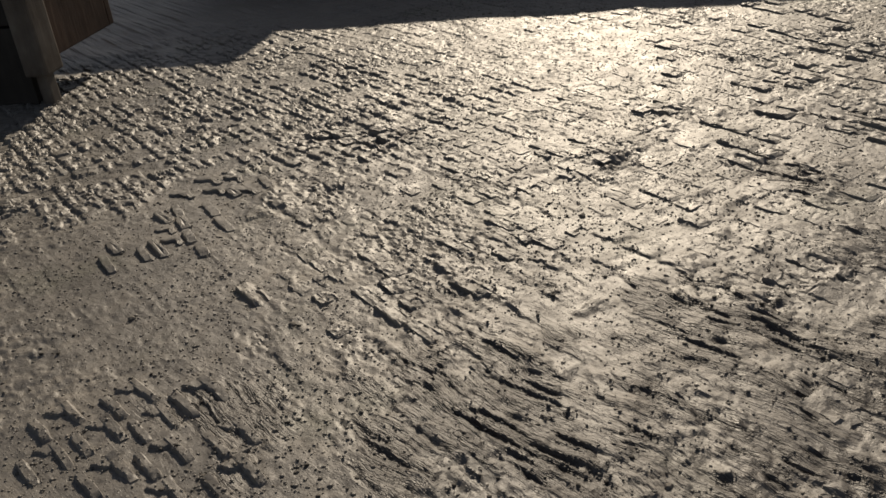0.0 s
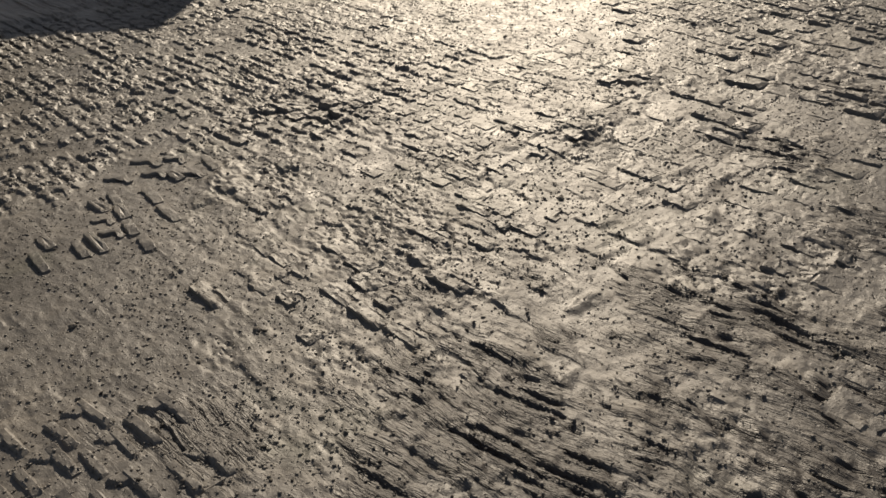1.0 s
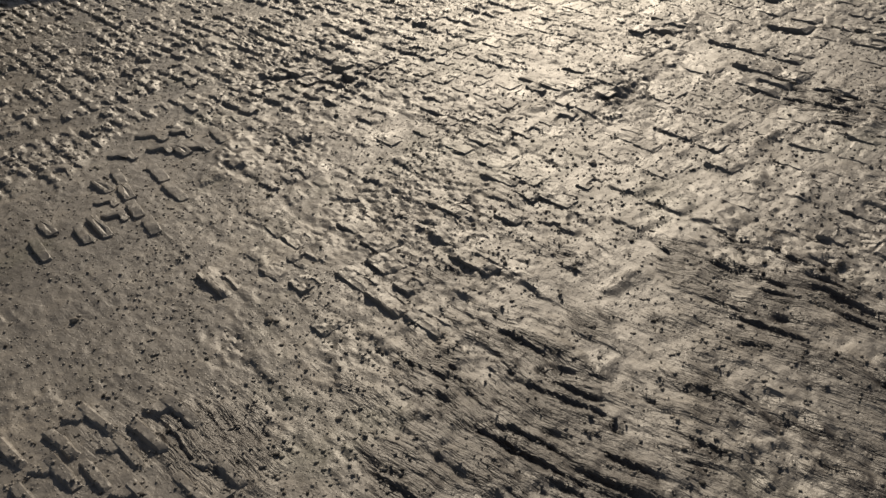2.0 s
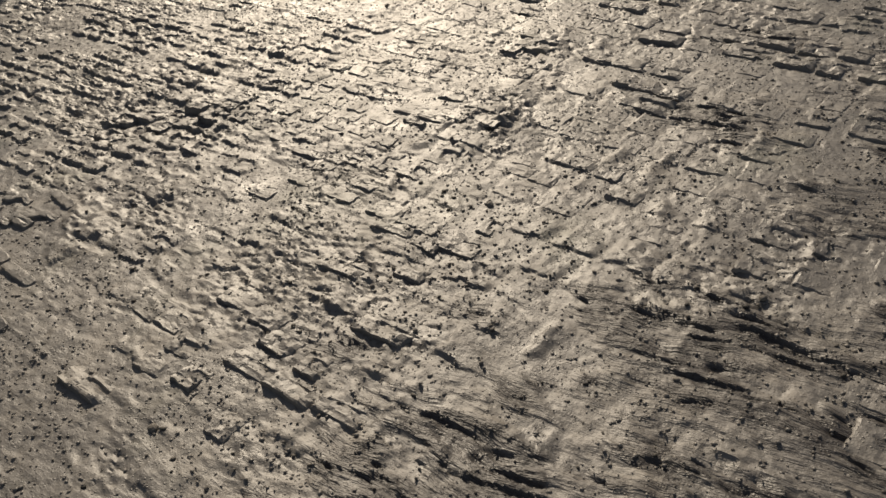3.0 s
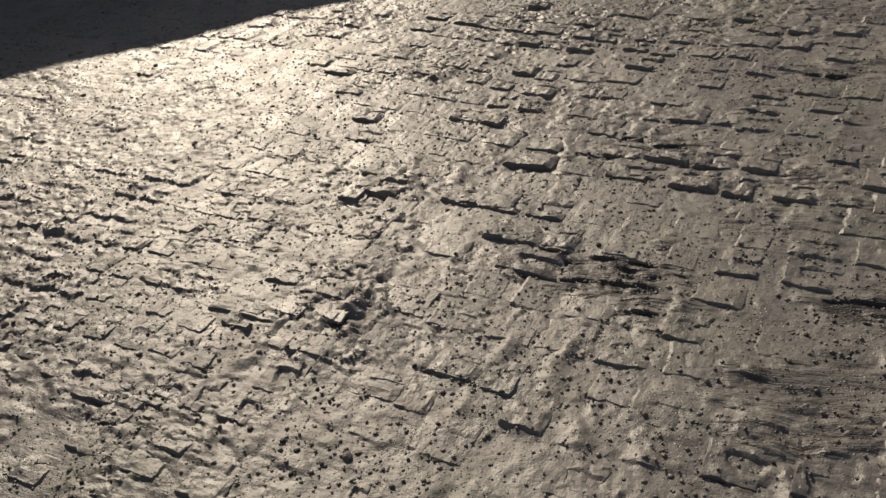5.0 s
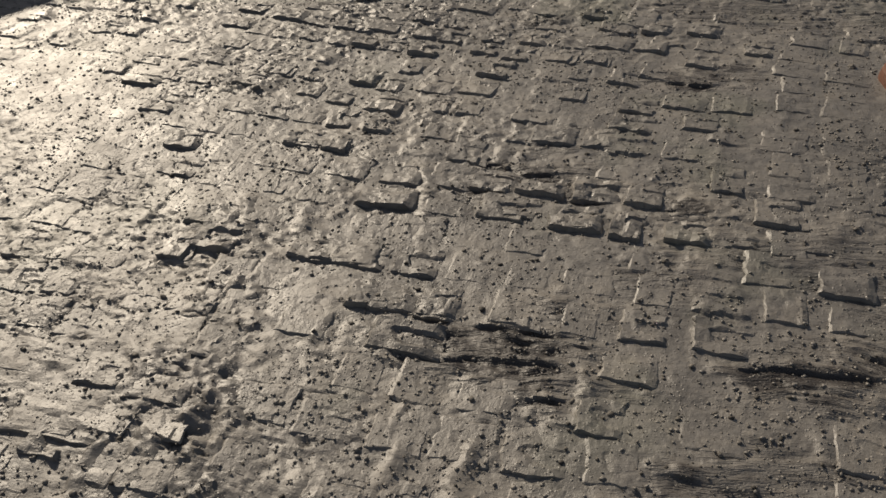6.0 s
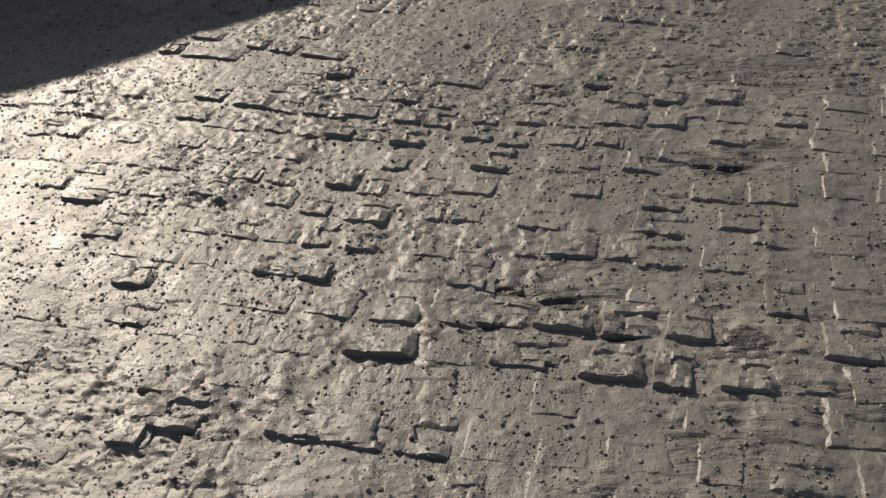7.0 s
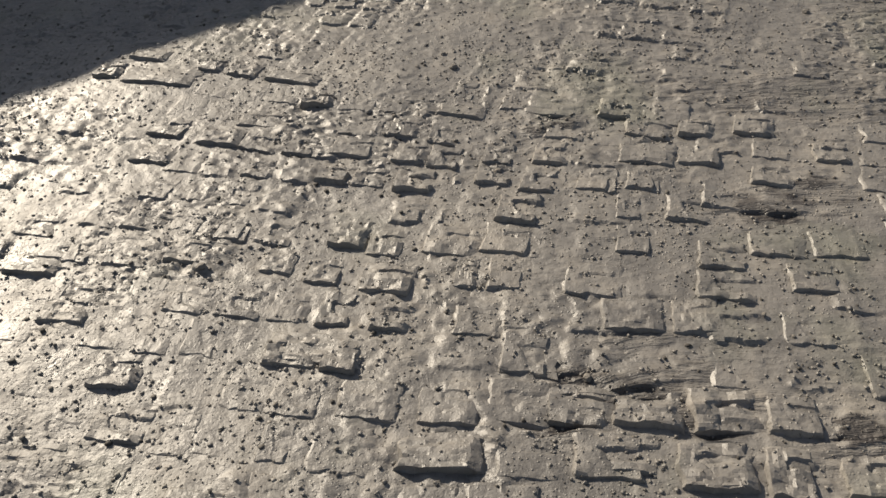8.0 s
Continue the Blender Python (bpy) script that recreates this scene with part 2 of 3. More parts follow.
# where a wheel slipped and tore the mud: x, y, reach
SLIPS = [(0.71, 0.52, 0.085), (0.49, 0.60, 0.08), (0.50, 0.42, 0.085), (0.56, 0.32, 0.09), (0.36, 0.60, 0.07), (0.41, 0.68, 0.04), (0.73, 0.41, 0.08),
         (0.53, 0.76, 0.04), (0.63, 0.71, 0.03), (0.30, 0.55, 0.05), (0.23, 0.73, 0.05), (0.41, 0.44, 0.06), (1.07, 0.68, 0.08), (0.94, 0.46, 0.08),
         (0.74, 0.58, 0.03), (1.345, 0.66, 0.05), (1.335, 0.73, 0.04), (1.30, 0.53, 0.025), (1.09, 0.41, 0.045), (1.74, 0.74, 0.032), (1.60, 0.52, 0.05), (0.61, 0.50, 0.05),
         (0.64, 0.37, 0.08), (0.44, 0.51, 0.07), (0.82, 0.34, 0.08)]
# squeezed-up seams between two lugs' ways: x, y to x, y
RIDGES = [(0.757, 0.889, 0.906, 0.915), (0.829, 0.962, 0.936, 0.958), (0.958, 0.973, 1.031, 0.966), (0.796, 0.745, 0.883, 0.734), (0.845, 0.680, 0.885, 0.681),
          (0.903, 0.678, 0.977, 0.678), (0.841, 0.631, 0.878, 0.635), (1.206, 0.785, 1.342, 0.815), (0.909, 0.735, 0.969, 0.729), (0.843, 0.578, 0.883, 0.579),
          (0.806, 0.471, 0.881, 0.474), (1.148, 0.947, 1.249, 0.994), (0.595, 0.628, 0.653, 0.626), (1.172, 0.905, 1.243, 0.924), (1.108, 0.650, 1.149, 0.651),
          (1.008, 0.600, 1.082, 0.604), (0.897, 0.789, 0.921, 0.790), (1.009, 0.421, 1.043, 0.421), (0.916, 0.898, 0.970, 0.898)]
LUMP_C, LUMP_S = math.cos(radians(-47)), math.sin(radians(-47))
LUMP_X, LUMP_Y = 0.722, 1.352


def to_track(x, y):
    dx, dy = np.maximum(x - BEND_X, 0), y - LINE_Y + BEND_R
    return np.where(x > BEND_X, BEND_R * np.arctan2(dx, dy), x - BEND_X), np.where(x > BEND_X, np.hypot(dx, dy) - BEND_R, y - LINE_Y)


def from_track(u, v):
    a = max(u, 0) / BEND_R
    return BEND_X + min(u, 0) + (BEND_R + v) * math.sin(a), LINE_Y - BEND_R + (BEND_R + v) * math.cos(a), -a


def lug(lu, lv, a, b, r1, r2, soft, hooked):
    """One lug print: a flat block, highest at its near edge, 0 to 1. lu, lv from its middle; a, b its half sizes.
    A hooked one has a hollow that opens to one end and bends round inside it."""
    skew = (r2 - 0.5) * 0.10 * lv
    cut = np.where(r1 > 0.80, 0.4, 0.0) * b
    d = np.maximum(np.abs(lu + skew) - a, np.abs(lv - cut * 0.5) - b + cut * 0.5)
    top = smooth(soft, -soft, d)
    rise = 0.70 + 0.30 * smooth(1.0, -1.0, lu / a) + 0.14 * (r1 - 0.5) * lv / b
    fade = (1.0 - 0.55 * smooth(0.1, 1.0, lu / a) * (1 - 0.6 * hooked)) * (0.40 + 0.60 * smooth(-1.0, -0.62, lv / b))
    inner = 0.48 * b - 0.55 * b * np.clip((0.35 * a - lu) / (0.9 * a), -0.2, 1) ** 2
    hollow = smooth(0.46 * a, 0.46 * a - 0.0022, lu) * smooth(-0.62 * a, -0.62 * a + 0.007, lu) * smooth(inner, inner - 0.0035, lv)
    groove = smooth(0.0040, 0.0022, np.abs(lu - 0.30 * a + 0.5 * a * np.clip(lv / b + 0.1, 0, 1) ** 2)) * smooth(0.35 * b, 0.2 * b, lv) * np.where(r1 > 0.45, 0.6, 0.0)
    return top * rise * fade * (1 - np.where(hooked > 0.5, 0.95 * hollow, groove))


def cells(u, v):
    """The lug cell in which a place lies, the place seen from the lug's middle, and the lug's half sizes."""
    left = v > LANE
    pu, pv = np.where(left, 0.0472, 0.0500), np.where(left, 0.0455, 0.0565)
    us = u - np.where(left, 0.1447, 0.1030)
    i = np.floor(us / pu).astype(np.int64)
    vs = v - np.where(left, LANE, 0.070) - 0.022 * (pick(i, i * 0 + left, 34) - 0.5)
    j = np.floor(vs / pv).astype(np.int64)
    return i + 64 * left, j, us - (i + 0.42) * pu, vs - (j + 0.5) * pv, pu * 0.42, pv * 0.43


PRESSED = MIDDLE + NEAR_SIDE + DARK_SIDE + FAR_SIDE + AHEAD + RIGHT_LANE + LEFT_LANE
SPOT_U = np.array([p[0] for p in PRESSED]) + 0.018
SPOT_V = np.array([p[1] - p[2] / 2 for p in PRESSED])


def torn_at(x, y):
    """0 to 1: how far the mud is torn by slipping wheels."""
    edge = 0.55 * fbm(x * 2.0, y, 0.07, 95, 4, 0.6)
    slip = 0.55 * smooth(0.30, 0.75, fbm(x * 1.6, y, 0.18, 90, 3)) * smooth(0.9, 0.7, y)
    for px, py, pr in SLIPS:
        slip = np.maximum(slip, smooth(1.20, 0.55, np.hypot((x - px) / (pr * 0.78), (y - py) / (pr * 1.25)) + edge))
    return slip


def bare_at(x, y):
    """1 where the mud was left smooth, with next to no print."""
    wob = 0.03 * fbm(x, y, 0.1, 36, 2)
    bare = smooth(0.15, 0.08, np.hypot((x - 0.27) / 1.35, (y - 0.99) / 0.95) + wob)
    bare = np.maximum(bare, smooth(0.09, 0.03, np.hypot(x - 1.24, y - 0.70) + wob))
    bare = np.maximum(bare, smooth(0.10, 0.04, np.hypot((x - 1.95) / 1.2, (y - 0.83) / 1.4) + wob))
    bare = np.maximum(bare, smooth(0.07, 0.03, np.hypot((x - 1.36) / 2.0, y - 1.00) + wob))
    return bare


def wiped(x, y):
    """0 where the prints were wiped smooth, 1 where they are whole."""
    return smooth(0.60, -0.20, fbm(x, y, 0.20, 30, 3)) * (1 - 0.95 * bare_at(x, y))


def hook_zone(x, y):
    """1 where only thick hooked bars stand and no other print crosses them."""
    near = smooth(0.30, 0.24, x) * smooth(0.92, 0.86, y)
    p, q = (x - 0.35) * 0.74 + (y - 1.22) * 0.67, -(x - 0.35) * 0.67 + (y - 1.22) * 0.74
    return np.maximum(near, smooth(-0.17, -0.14, p) * smooth(0.22, 0.18, p) * smooth(-0.11, -0.08, q) * smooth(0.11, 0.085, q))


def standing(u, v):
    """The stretches where each lug is a block of its own."""
    return (u > -0.36) & (u < 0.66) & (v > -0.42) & (v < 0.46)


def cell_blocks():
    """The cells of the regular tread that carry a block: i, j to the block's middle, half sizes and height."""
    found = {}
    uu, vv = np.meshgrid(np.arange(-0.36, 0.66, 0.008), np.arange(-0.42, 0.46, 0.008), indexing="ij")
    i, j, lu, lv, a, b = cells(uu, vv)
    near = (np.abs(lu) < 0.0041) & (np.abs(lv) < 0.0041)
    for k in np.argwhere(near):
        k = tuple(k)
        key = (int(i[k]), int(j[k]))
        cu, cv = uu[k] - lu[k], vv[k] - lv[k]
        if key in found or (np.hypot((SPOT_U - cu) / 0.034, (SPOT_V - cv) / 0.040) < 1).any() or pick(*key, 41) > 0.80:
            continue
        x, y, _ = from_track(cu, cv)
        if torn_at(np.float64(x), np.float64(y)) > 0.55:
            continue
        rise = 0.0013 + 0.0030 * pick(*key, 53) ** 1.6
        rise = rise * (0.9 if cv > 0.16 else 1.5 if cu > 0.3 else 1.1)
        found[key] = (cu, cv, float(a[k]), float(b[k]), rise * (0.35 + 0.65 * float(wiped(np.float64(x), np.float64(y)))))
    return found


CELL_BLOCKS = cell_blocks()
TAKEN = np.zeros((128, 128), bool)
for key in CELL_BLOCKS:
    TAKEN[key[0] & 127, key[1] & 127] = True
for su, sv in zip(SPOT_U, SPOT_V):
    si, sj = (int(q) for q in cells(np.float64(su), np.float64(sv))[:2])
    TAKEN[si & 127, sj & 127] = True


def relief(x, y):
    wx = x + 0.0036 * fbm(x, y, 0.020, 100, 4, 0.65)
    wy = y + 0.0036 * fbm(x, y, 0.020, 110, 4, 0.65)
    broad = 0.0042 * lattice(x, y, 0.45, 1) + 0.0024 * fbm(x, y, 0.14, 2, 3)
    calm = np.maximum(bare_at(x, y), hook_zone(x, y))
    rough = smooth(-0.25, 0.6, fbm(x, y, 0.13, 20, 3)) * (1 - 0.75 * calm)
    wipe = wiped(x, y)
    u, v = to_track(wx, wy)
    i, j, lu, lv, a, b = cells(u, v)
    r1, r2, r3 = pick(i, j, 51), pick(i, j, 52), pick(i, j, 53)
    far = smooth(1.15, 1.40, y + 0.25 * x - 0.1) * smooth(1.25, 0.9, x)
    size = lug(lu, lv, a, b, r1, r2, 0.0014, np.where(r2 > 0.60 - 0.45 * far, 1.0, 0.0))
    high = (0.0008 + 0.0026 * r3 ** 1.5 + 0.0026 * far) * (0.15 + 0.85 * np.maximum(wipe, far))
    prints = np.where(TAKEN[i & 127, j & 127] | (pick(i, j, 54) < 0.22), 0.0, size * high)
    # the same wheel came by twice: fainter prints out of step
    i2, j2, lu2, lv2, a2, b2 = cells(u * 1.04 + 0.021 + 0.06 * v, v * 1.03 + 0.019)
    again = lug(lu2, lv2, a2, b2, pick(i2, j2, 55), pick(i2, j2, 56), 0.0014, np.where(pick(i2, j2, 59) > 0.6, 1.0, 0.0))
    prints = prints + again * 0.0026 * pick(i2, j2, 57) ** 2 * wipe * smooth(-0.1, 0.4, fbm(x, y, 0.2, 58, 2)) * (1 - 0.6 * standing(u, v))
    prints = prints * (1 - hook_zone(x, y))
    # squeezed-up seams
    lane = (v + 0.006 * fbm(u, v, 0.2, 66, 2)) / 0.0565
    edge = np.abs(lane - np.round(lane)) * 0.0565
    seam = 0.28 * np.exp(-(edge / 0.0035) ** 2) * smooth(0.25, 0.75, fbm(u, v, 0.06, 70, 2)) * (1 - hook_zone(x, y))
    for x0, y0, x1, y1 in RIDGES:
        n = math.hypot(x1 - x0, y1 - y0)
        along = ((wx - x0) * (x1 - x0) + (wy - y0) * (y1 - y0)) / n
        off = ((wx - x0) * (y1 - y0) - (wy - y0) * (x1 - x0)) / n
        # steep on the sunny side, falling off slowly on the other
        shape = np.exp(-(np.minimum(off, 0) / 0.0045) ** 2) * np.exp(-(np.maximum(off, 0) / 0.012) ** 2)
        seam = np.maximum(seam, (0.75 + 0.6 * fbm(x, y, 0.03, 68, 2)) * shape * smooth(-0.01, 0.02, along) * smooth(n + 0.01, n - 0.02, along))
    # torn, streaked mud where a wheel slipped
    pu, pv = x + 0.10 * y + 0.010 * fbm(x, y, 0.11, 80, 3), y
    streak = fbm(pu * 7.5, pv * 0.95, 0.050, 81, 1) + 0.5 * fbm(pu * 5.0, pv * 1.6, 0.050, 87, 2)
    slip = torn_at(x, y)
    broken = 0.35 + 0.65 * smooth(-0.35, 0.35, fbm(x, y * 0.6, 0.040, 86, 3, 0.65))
    # a short run of deep dark lumps
    lp, lq = (x - LUMP_X) * LUMP_C + (y - LUMP_Y) * LUMP_S, -(x - LUMP_X) * LUMP_S + (y - LUMP_Y) * LUMP_C
    lump = smooth(0.125, 0.08, np.abs(lp)) * smooth(0.050, 0.03, np.abs(lq))
    knob = fbm(x, y, 0.030, 150, 2)
    h = broad + prints * (1 - 0.55 * slip) + 0.0040 * seam
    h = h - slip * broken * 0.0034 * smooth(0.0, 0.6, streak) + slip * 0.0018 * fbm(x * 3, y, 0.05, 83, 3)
    h = h + 0.0011 * rough * fbm(wx, wy, 0.014, 120, 3, 0.75) + 0.0010 * rough * fbm(u * 2, v, 0.03, 130, 3, 0.6)
    churn = smooth(0.0, 0.6, fbm(x, y, 0.19, 160, 3))
    churn = np.maximum(churn, smooth(0.08, 0.02, np.hypot((x - 0.58) / 1.6, (y - 0.90) / 1.6) - 0.02))
    churn = np.maximum(churn, smooth(0.14, 0.06, np.hypot((x - 1.02) / 1.4, (y - 0.86)) - 0.02) * 0.9)
    churn = np.maximum(churn, smooth(1.05, 1.5, y) * smooth(1.35, 0.6, x) * 0.55 * rough)
    churn = churn * np.where(standing(u, v) & (v < 0.13) & (u > -0.15), 0.25, 1.0) * (1 - 0.85 * calm)
    h = h + churn * 0.0026 * (0.5 - np.abs(fbm(wx * 1.7, wy * 0.8, 0.022, 170, 4, 0.7)))
    crumble = smooth(0.075, 0.03, np.abs((y - 0.93) - 0.30 * (x - 1.05)) + 0.02 * fbm(x, y, 0.05, 185, 2)) * smooth(0.80, 0.92, x) * smooth(1.24, 1.14, x)
    h = h + crumble * (0.0026 * fbm(x, y, 0.018, 186, 3, 0.7) + 0.0026)
    # the smeared far corner: fine ribs along the wheels' way
    h = h + 0.0016 * far * smooth(0.55, 0.15, x) * fbm(u * 0.6, v * 2.4, 0.024, 180, 3, 0.65)
    h = h + 0.00050 * fbm(x, y, 0.009, 140, 2)
    h = h + lump * (0.005 * np.abs(knob) - 0.005)
    # colour gets darker along the torn grooves and low between the lumps
    darker = np.clip(slip ** 1.5 * broken * (0.25 + 0.70 * smooth(-0.1, 0.4, streak)) + lump * smooth(0.7, 0.1, np.abs(knob)) * 0.5, 0, 1)
    return h, darker, np.clip(slip * (0.40 + 0.62 * broken) + 0.10, 0, 1), pu, pv


def axis(lo, hi, step, out_lo, out_hi):
    core = np.arange(lo, hi, step)
    grow = np.cumsum(step * 1.17 ** np.arange(1, 70))
    below = lo - grow
    above = core[-1] + grow
    return np.concatenate([below[below > out_lo][::-1], core, above[above < out_hi]])


XS = axis(-0.02, 2.22, 0.0019, -80, 80)
YS = axis(0.22, 2.28, 0.0029, -80, 80)
GX, GY = np.meshgrid(XS, YS, indexing="ij")
GZ, GD, GS, GU, GV = relief(GX, GY)
NEAR = smooth(1.2, 0.3, np.maximum(np.maximum(-0.02 - GX, GX - 2.22), np.maximum(0.22 - GY, GY - 2.28)))
GZ = GZ * NEAR


def ground_mesh():
    nx, ny = GX.shape
    co = np.stack([GX, GY, GZ], -1).reshape(-1, 3).astype(np.float32)
    k = np.arange(nx * ny).reshape(nx, ny)
    quads = np.stack([k[:-1, :-1], k[1:, :-1], k[1:, 1:], k[:-1, 1:]], -1).reshape(-1, 4)
    me = bpy.data.meshes.new("ground")
    me.vertices.add(len(co))
    me.vertices.foreach_set("co", co.ravel())
    me.loops.add(quads.size)
    me.loops.foreach_set("vertex_index", quads.ravel().astype(np.int32))
    me.polygons.add(len(quads))
    me.polygons.foreach_set("loop_start", np.arange(0, quads.size, 4, dtype=np.int32))
    me.polygons.foreach_set("use_smooth", np.ones(len(quads), bool))
    at = me.attributes.new("darker", "FLOAT", "POINT")
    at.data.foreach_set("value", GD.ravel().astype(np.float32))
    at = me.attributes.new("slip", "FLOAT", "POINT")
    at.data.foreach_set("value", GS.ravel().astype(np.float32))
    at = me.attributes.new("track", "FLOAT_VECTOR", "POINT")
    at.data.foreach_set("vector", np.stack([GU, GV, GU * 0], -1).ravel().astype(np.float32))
    me.update(calc_edges=True)
    me.set_sharp_from_angle(angle=radians(30))
    me.materials.append(MUD)
    return me


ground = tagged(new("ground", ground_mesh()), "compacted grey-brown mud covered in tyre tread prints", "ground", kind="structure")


def height(x, y):
    i = int(np.clip(np.searchsorted(XS, x), 1, len(XS) - 1))
    j = int(np.clip(np.searchsorted(YS, y), 1, len(YS) - 1))
    return float(GZ[i, j])


def link_mesh(name, bm, material, parent=None, label=""):
    me = bpy.data.meshes.new(name)
    bm.to_mesh(me)
    bm.free()
    me.materials.append(material)
    ob = new(name, me)
    if parent:
        ob.parent = parent
    if label:
        ob["label"] = label
    return ob


# ---------------------------------------------------------------- shade: an added wall out of view, and a cart beyond the lit ground
def box(bm, x0, x1, y0, y1, z0, z1, m=Matrix.Identity(4), bevel=0.0):
    made = bmesh.ops.create_cube(bm, size=1.0, matrix=m @ Matrix.Translation(((x0 + x1) / 2, (y0 + y1) / 2, (z0 + z1) / 2)) @ Matrix.Diagonal((x1 - x0, y1 - y0, z1 - z0, 1)))
    if bevel:
        edges = {e for v in made["verts"] for e in v.link_edges}
        bmesh.ops.bevel(bm, geom=list(edges), offset=bevel, segments=2, affect="EDGES", profile=0.6)


WALL_AT = 1.35                                     # from the shadow's edge to the wall, along the sun's way
WALL_TOP = WALL_AT * math.tan(SUN_EL)
wall_m = Matrix.Translation((1.525 + WALL_AT * math.cos(SUN_AZ), 1.665 + WALL_AT * math.sin(SUN_AZ), 0)) @ Matrix.Rotation(radians(-47.5), 4, "Z")
# unseen wall, added so that its top edge casts the straight shade line
bm = bmesh.new()
box(bm, -0.752, 6.0, 0.0, 0.22, -0.05, WALL_TOP, wall_m, 0.006)
tagged(link_mesh("shade_wall", bm, RENDER), "low weathered rendered wall throwing its shade on the mud", "wall", kind="structure")
# unseen taller end, added to cast the step in that line
bm = bmesh.new()
box(bm, -1.60, -0.755, -0.02, 0.24, -0.05, WALL_TOP + 0.165, wall_m, 0.006)
tagged(link_mesh("shade_pier", bm, RENDER), "taller weathered pier at the end of the low wall", "pier", kind="structure")


def cart():
    """A wooden cart that stands in its own shade: grey corner post, brown boards."""
    root = tagged(new("wooden_cart"), "dark brown boarded cart on a grey post, standing in shade", "cart")
    along, left = radians(47), radians(137)
    m = Matrix.Translation((0.404, 2.065, 0)) @ Matrix.Rotation(along, 4, "Z")
    root.matrix_world = m
    bm = bmesh.new()
    box(bm, -0.012, 0.062, -0.004, 0.050, 0.07, 0.95, bevel=0.006)
    link_mesh("corner_post", bm, GREY_WOOD, root, "weathered grey wooden corner post")
    bm = bmesh.new()
    box(bm, 0.004, 0.038, 0.010, 0.036, -0.02, 0.072, bevel=0.004)
    link_mesh("foot", bm, GREY_WOOD, root)
    for k in range(4):
        bm = bmesh.new()
        box(bm, 0.064, 0.34, 0.010, 0.034, 0.095 + 0.205 * k, 0.095 + 0.205 * (k + 1) - 0.006, bevel=0.003)
        link_mesh("side_board", bm, BROWN_WOOD, root)
    # end boards: their shade is painted in with a nearly black colour
    for k in range(5):
        bm = bmesh.new()
        box(bm, 0.012, 0.036, 0.052, 1.10, -0.01 + 0.19 * k, -0.01 + 0.19 * (k + 1) - 0.005, bevel=0.003)
        link_mesh("end_board", bm, SHADED_WOOD, root, "nearly black stained board")
    for k in range(5):
        bm = bmesh.new()
        box(bm, 0.342, 0.366, 0.010, 1.128, 0.095 + 0.164 * k, 0.095 + 0.164 * (k + 1) - 0.005, bevel=0.003)
        link_mesh("back_board", bm, BROWN_WOOD, root)
    for k in range(4):
        bm = bmesh.new()
        box(bm, 0.012, 0.340, 1.104, 1.128, 0.095 + 0.205 * k, 0.095 + 0.205 * (k + 1) - 0.006, bevel=0.003)
        link_mesh("side_board", bm, BROWN_WOOD, root)
    for k in range(5):
        bm = bmesh.new()
        box(bm, 0.038, 0.340, 0.052 + 0.21 * k, 0.052 + 0.21 * (k + 1) - 0.006, 0.10, 0.124, bevel=0.003)
        link_mesh("floor_board", bm, BROWN_WOOD, root)
    for x in (0.300, 0.045):
        bm = bmesh.new()
        box(bm, x, x + 0.030, 1.060, 1.095, -0.02, 0.098, bevel=0.004)
        link_mesh("foot", bm, GREY_WOOD, root)
    return root


cart()


# ---------------------------------------------------------------- lug prints that stand out one by one
def block_mesh(seed, hooked=False):
    """A pressed block of mud, 2 x 2 wide and 1 high before scaling, its rim sunk into the ground."""
    r = np.random.default_rng(seed)
    a, b = 0.0205, 0.0225
    fr = np.array([-1.10, -1.03, -1.0, -0.96, -0.85, -0.68, -0.58, -0.46, -0.3, -0.1, 0.08, 0.2, 0.32, 0.42, 0.50, 0.62, 0.8, 0.94, 1.0, 1.04, 1.12])
    lu, lv = np.meshgrid(fr * a, fr * b, indexing="ij")
    ox = 5.0 * seed
    bu, bv = 0.0016 * fbm(lu + ox, lv, 0.014, 200, 3, 0.7), 0.0016 * fbm(lu + ox, lv, 0.014, 210, 3, 0.7)
    z = lug(lu, lv, a, b, r.uniform(0.1, 1), r.uniform(0, 1), 0.0007, 1.0 if hooked else 0.0)
    z = z * (1 - 0.35 * smooth(0.2, 0.9, fbm(lu + ox, lv, 0.028, 220, 2)))
    z = z + 0.20 * fbm(lu + ox, lv, 0.010, 230, 3, 0.65) - 0.16
    n = len(fr)
    rim = np.zeros((n, n), bool)
    rim[0], rim[-1], rim[:, 0], rim[:, -1] = True, True, True, True
    z = np.where(rim, -1.3, z)
    k = np.arange(n * n).reshape(n, n)
    quads = np.stack([k[:-1, :-1], k[1:, :-1], k[1:, 1:], k[:-1, 1:]], -1).reshape(-1, 4)
    me = bpy.data.meshes.new("mud_block")
    me.from_pydata(np.stack([(lu + bu) / a, (lv + bv) / b, z], -1).reshape(-1, 3).tolist(), [], quads.tolist())
    me.polygons.foreach_set("use_smooth", np.ones(len(me.polygons), bool))
    me.set_sharp_from_angle(angle=radians(20))
    me.materials.append(MUD)
    return me


BLOCKS = [block_mesh(k) for k in range(24)]
HOOKS = [block_mesh(40 + k, True) for k in range(14)]


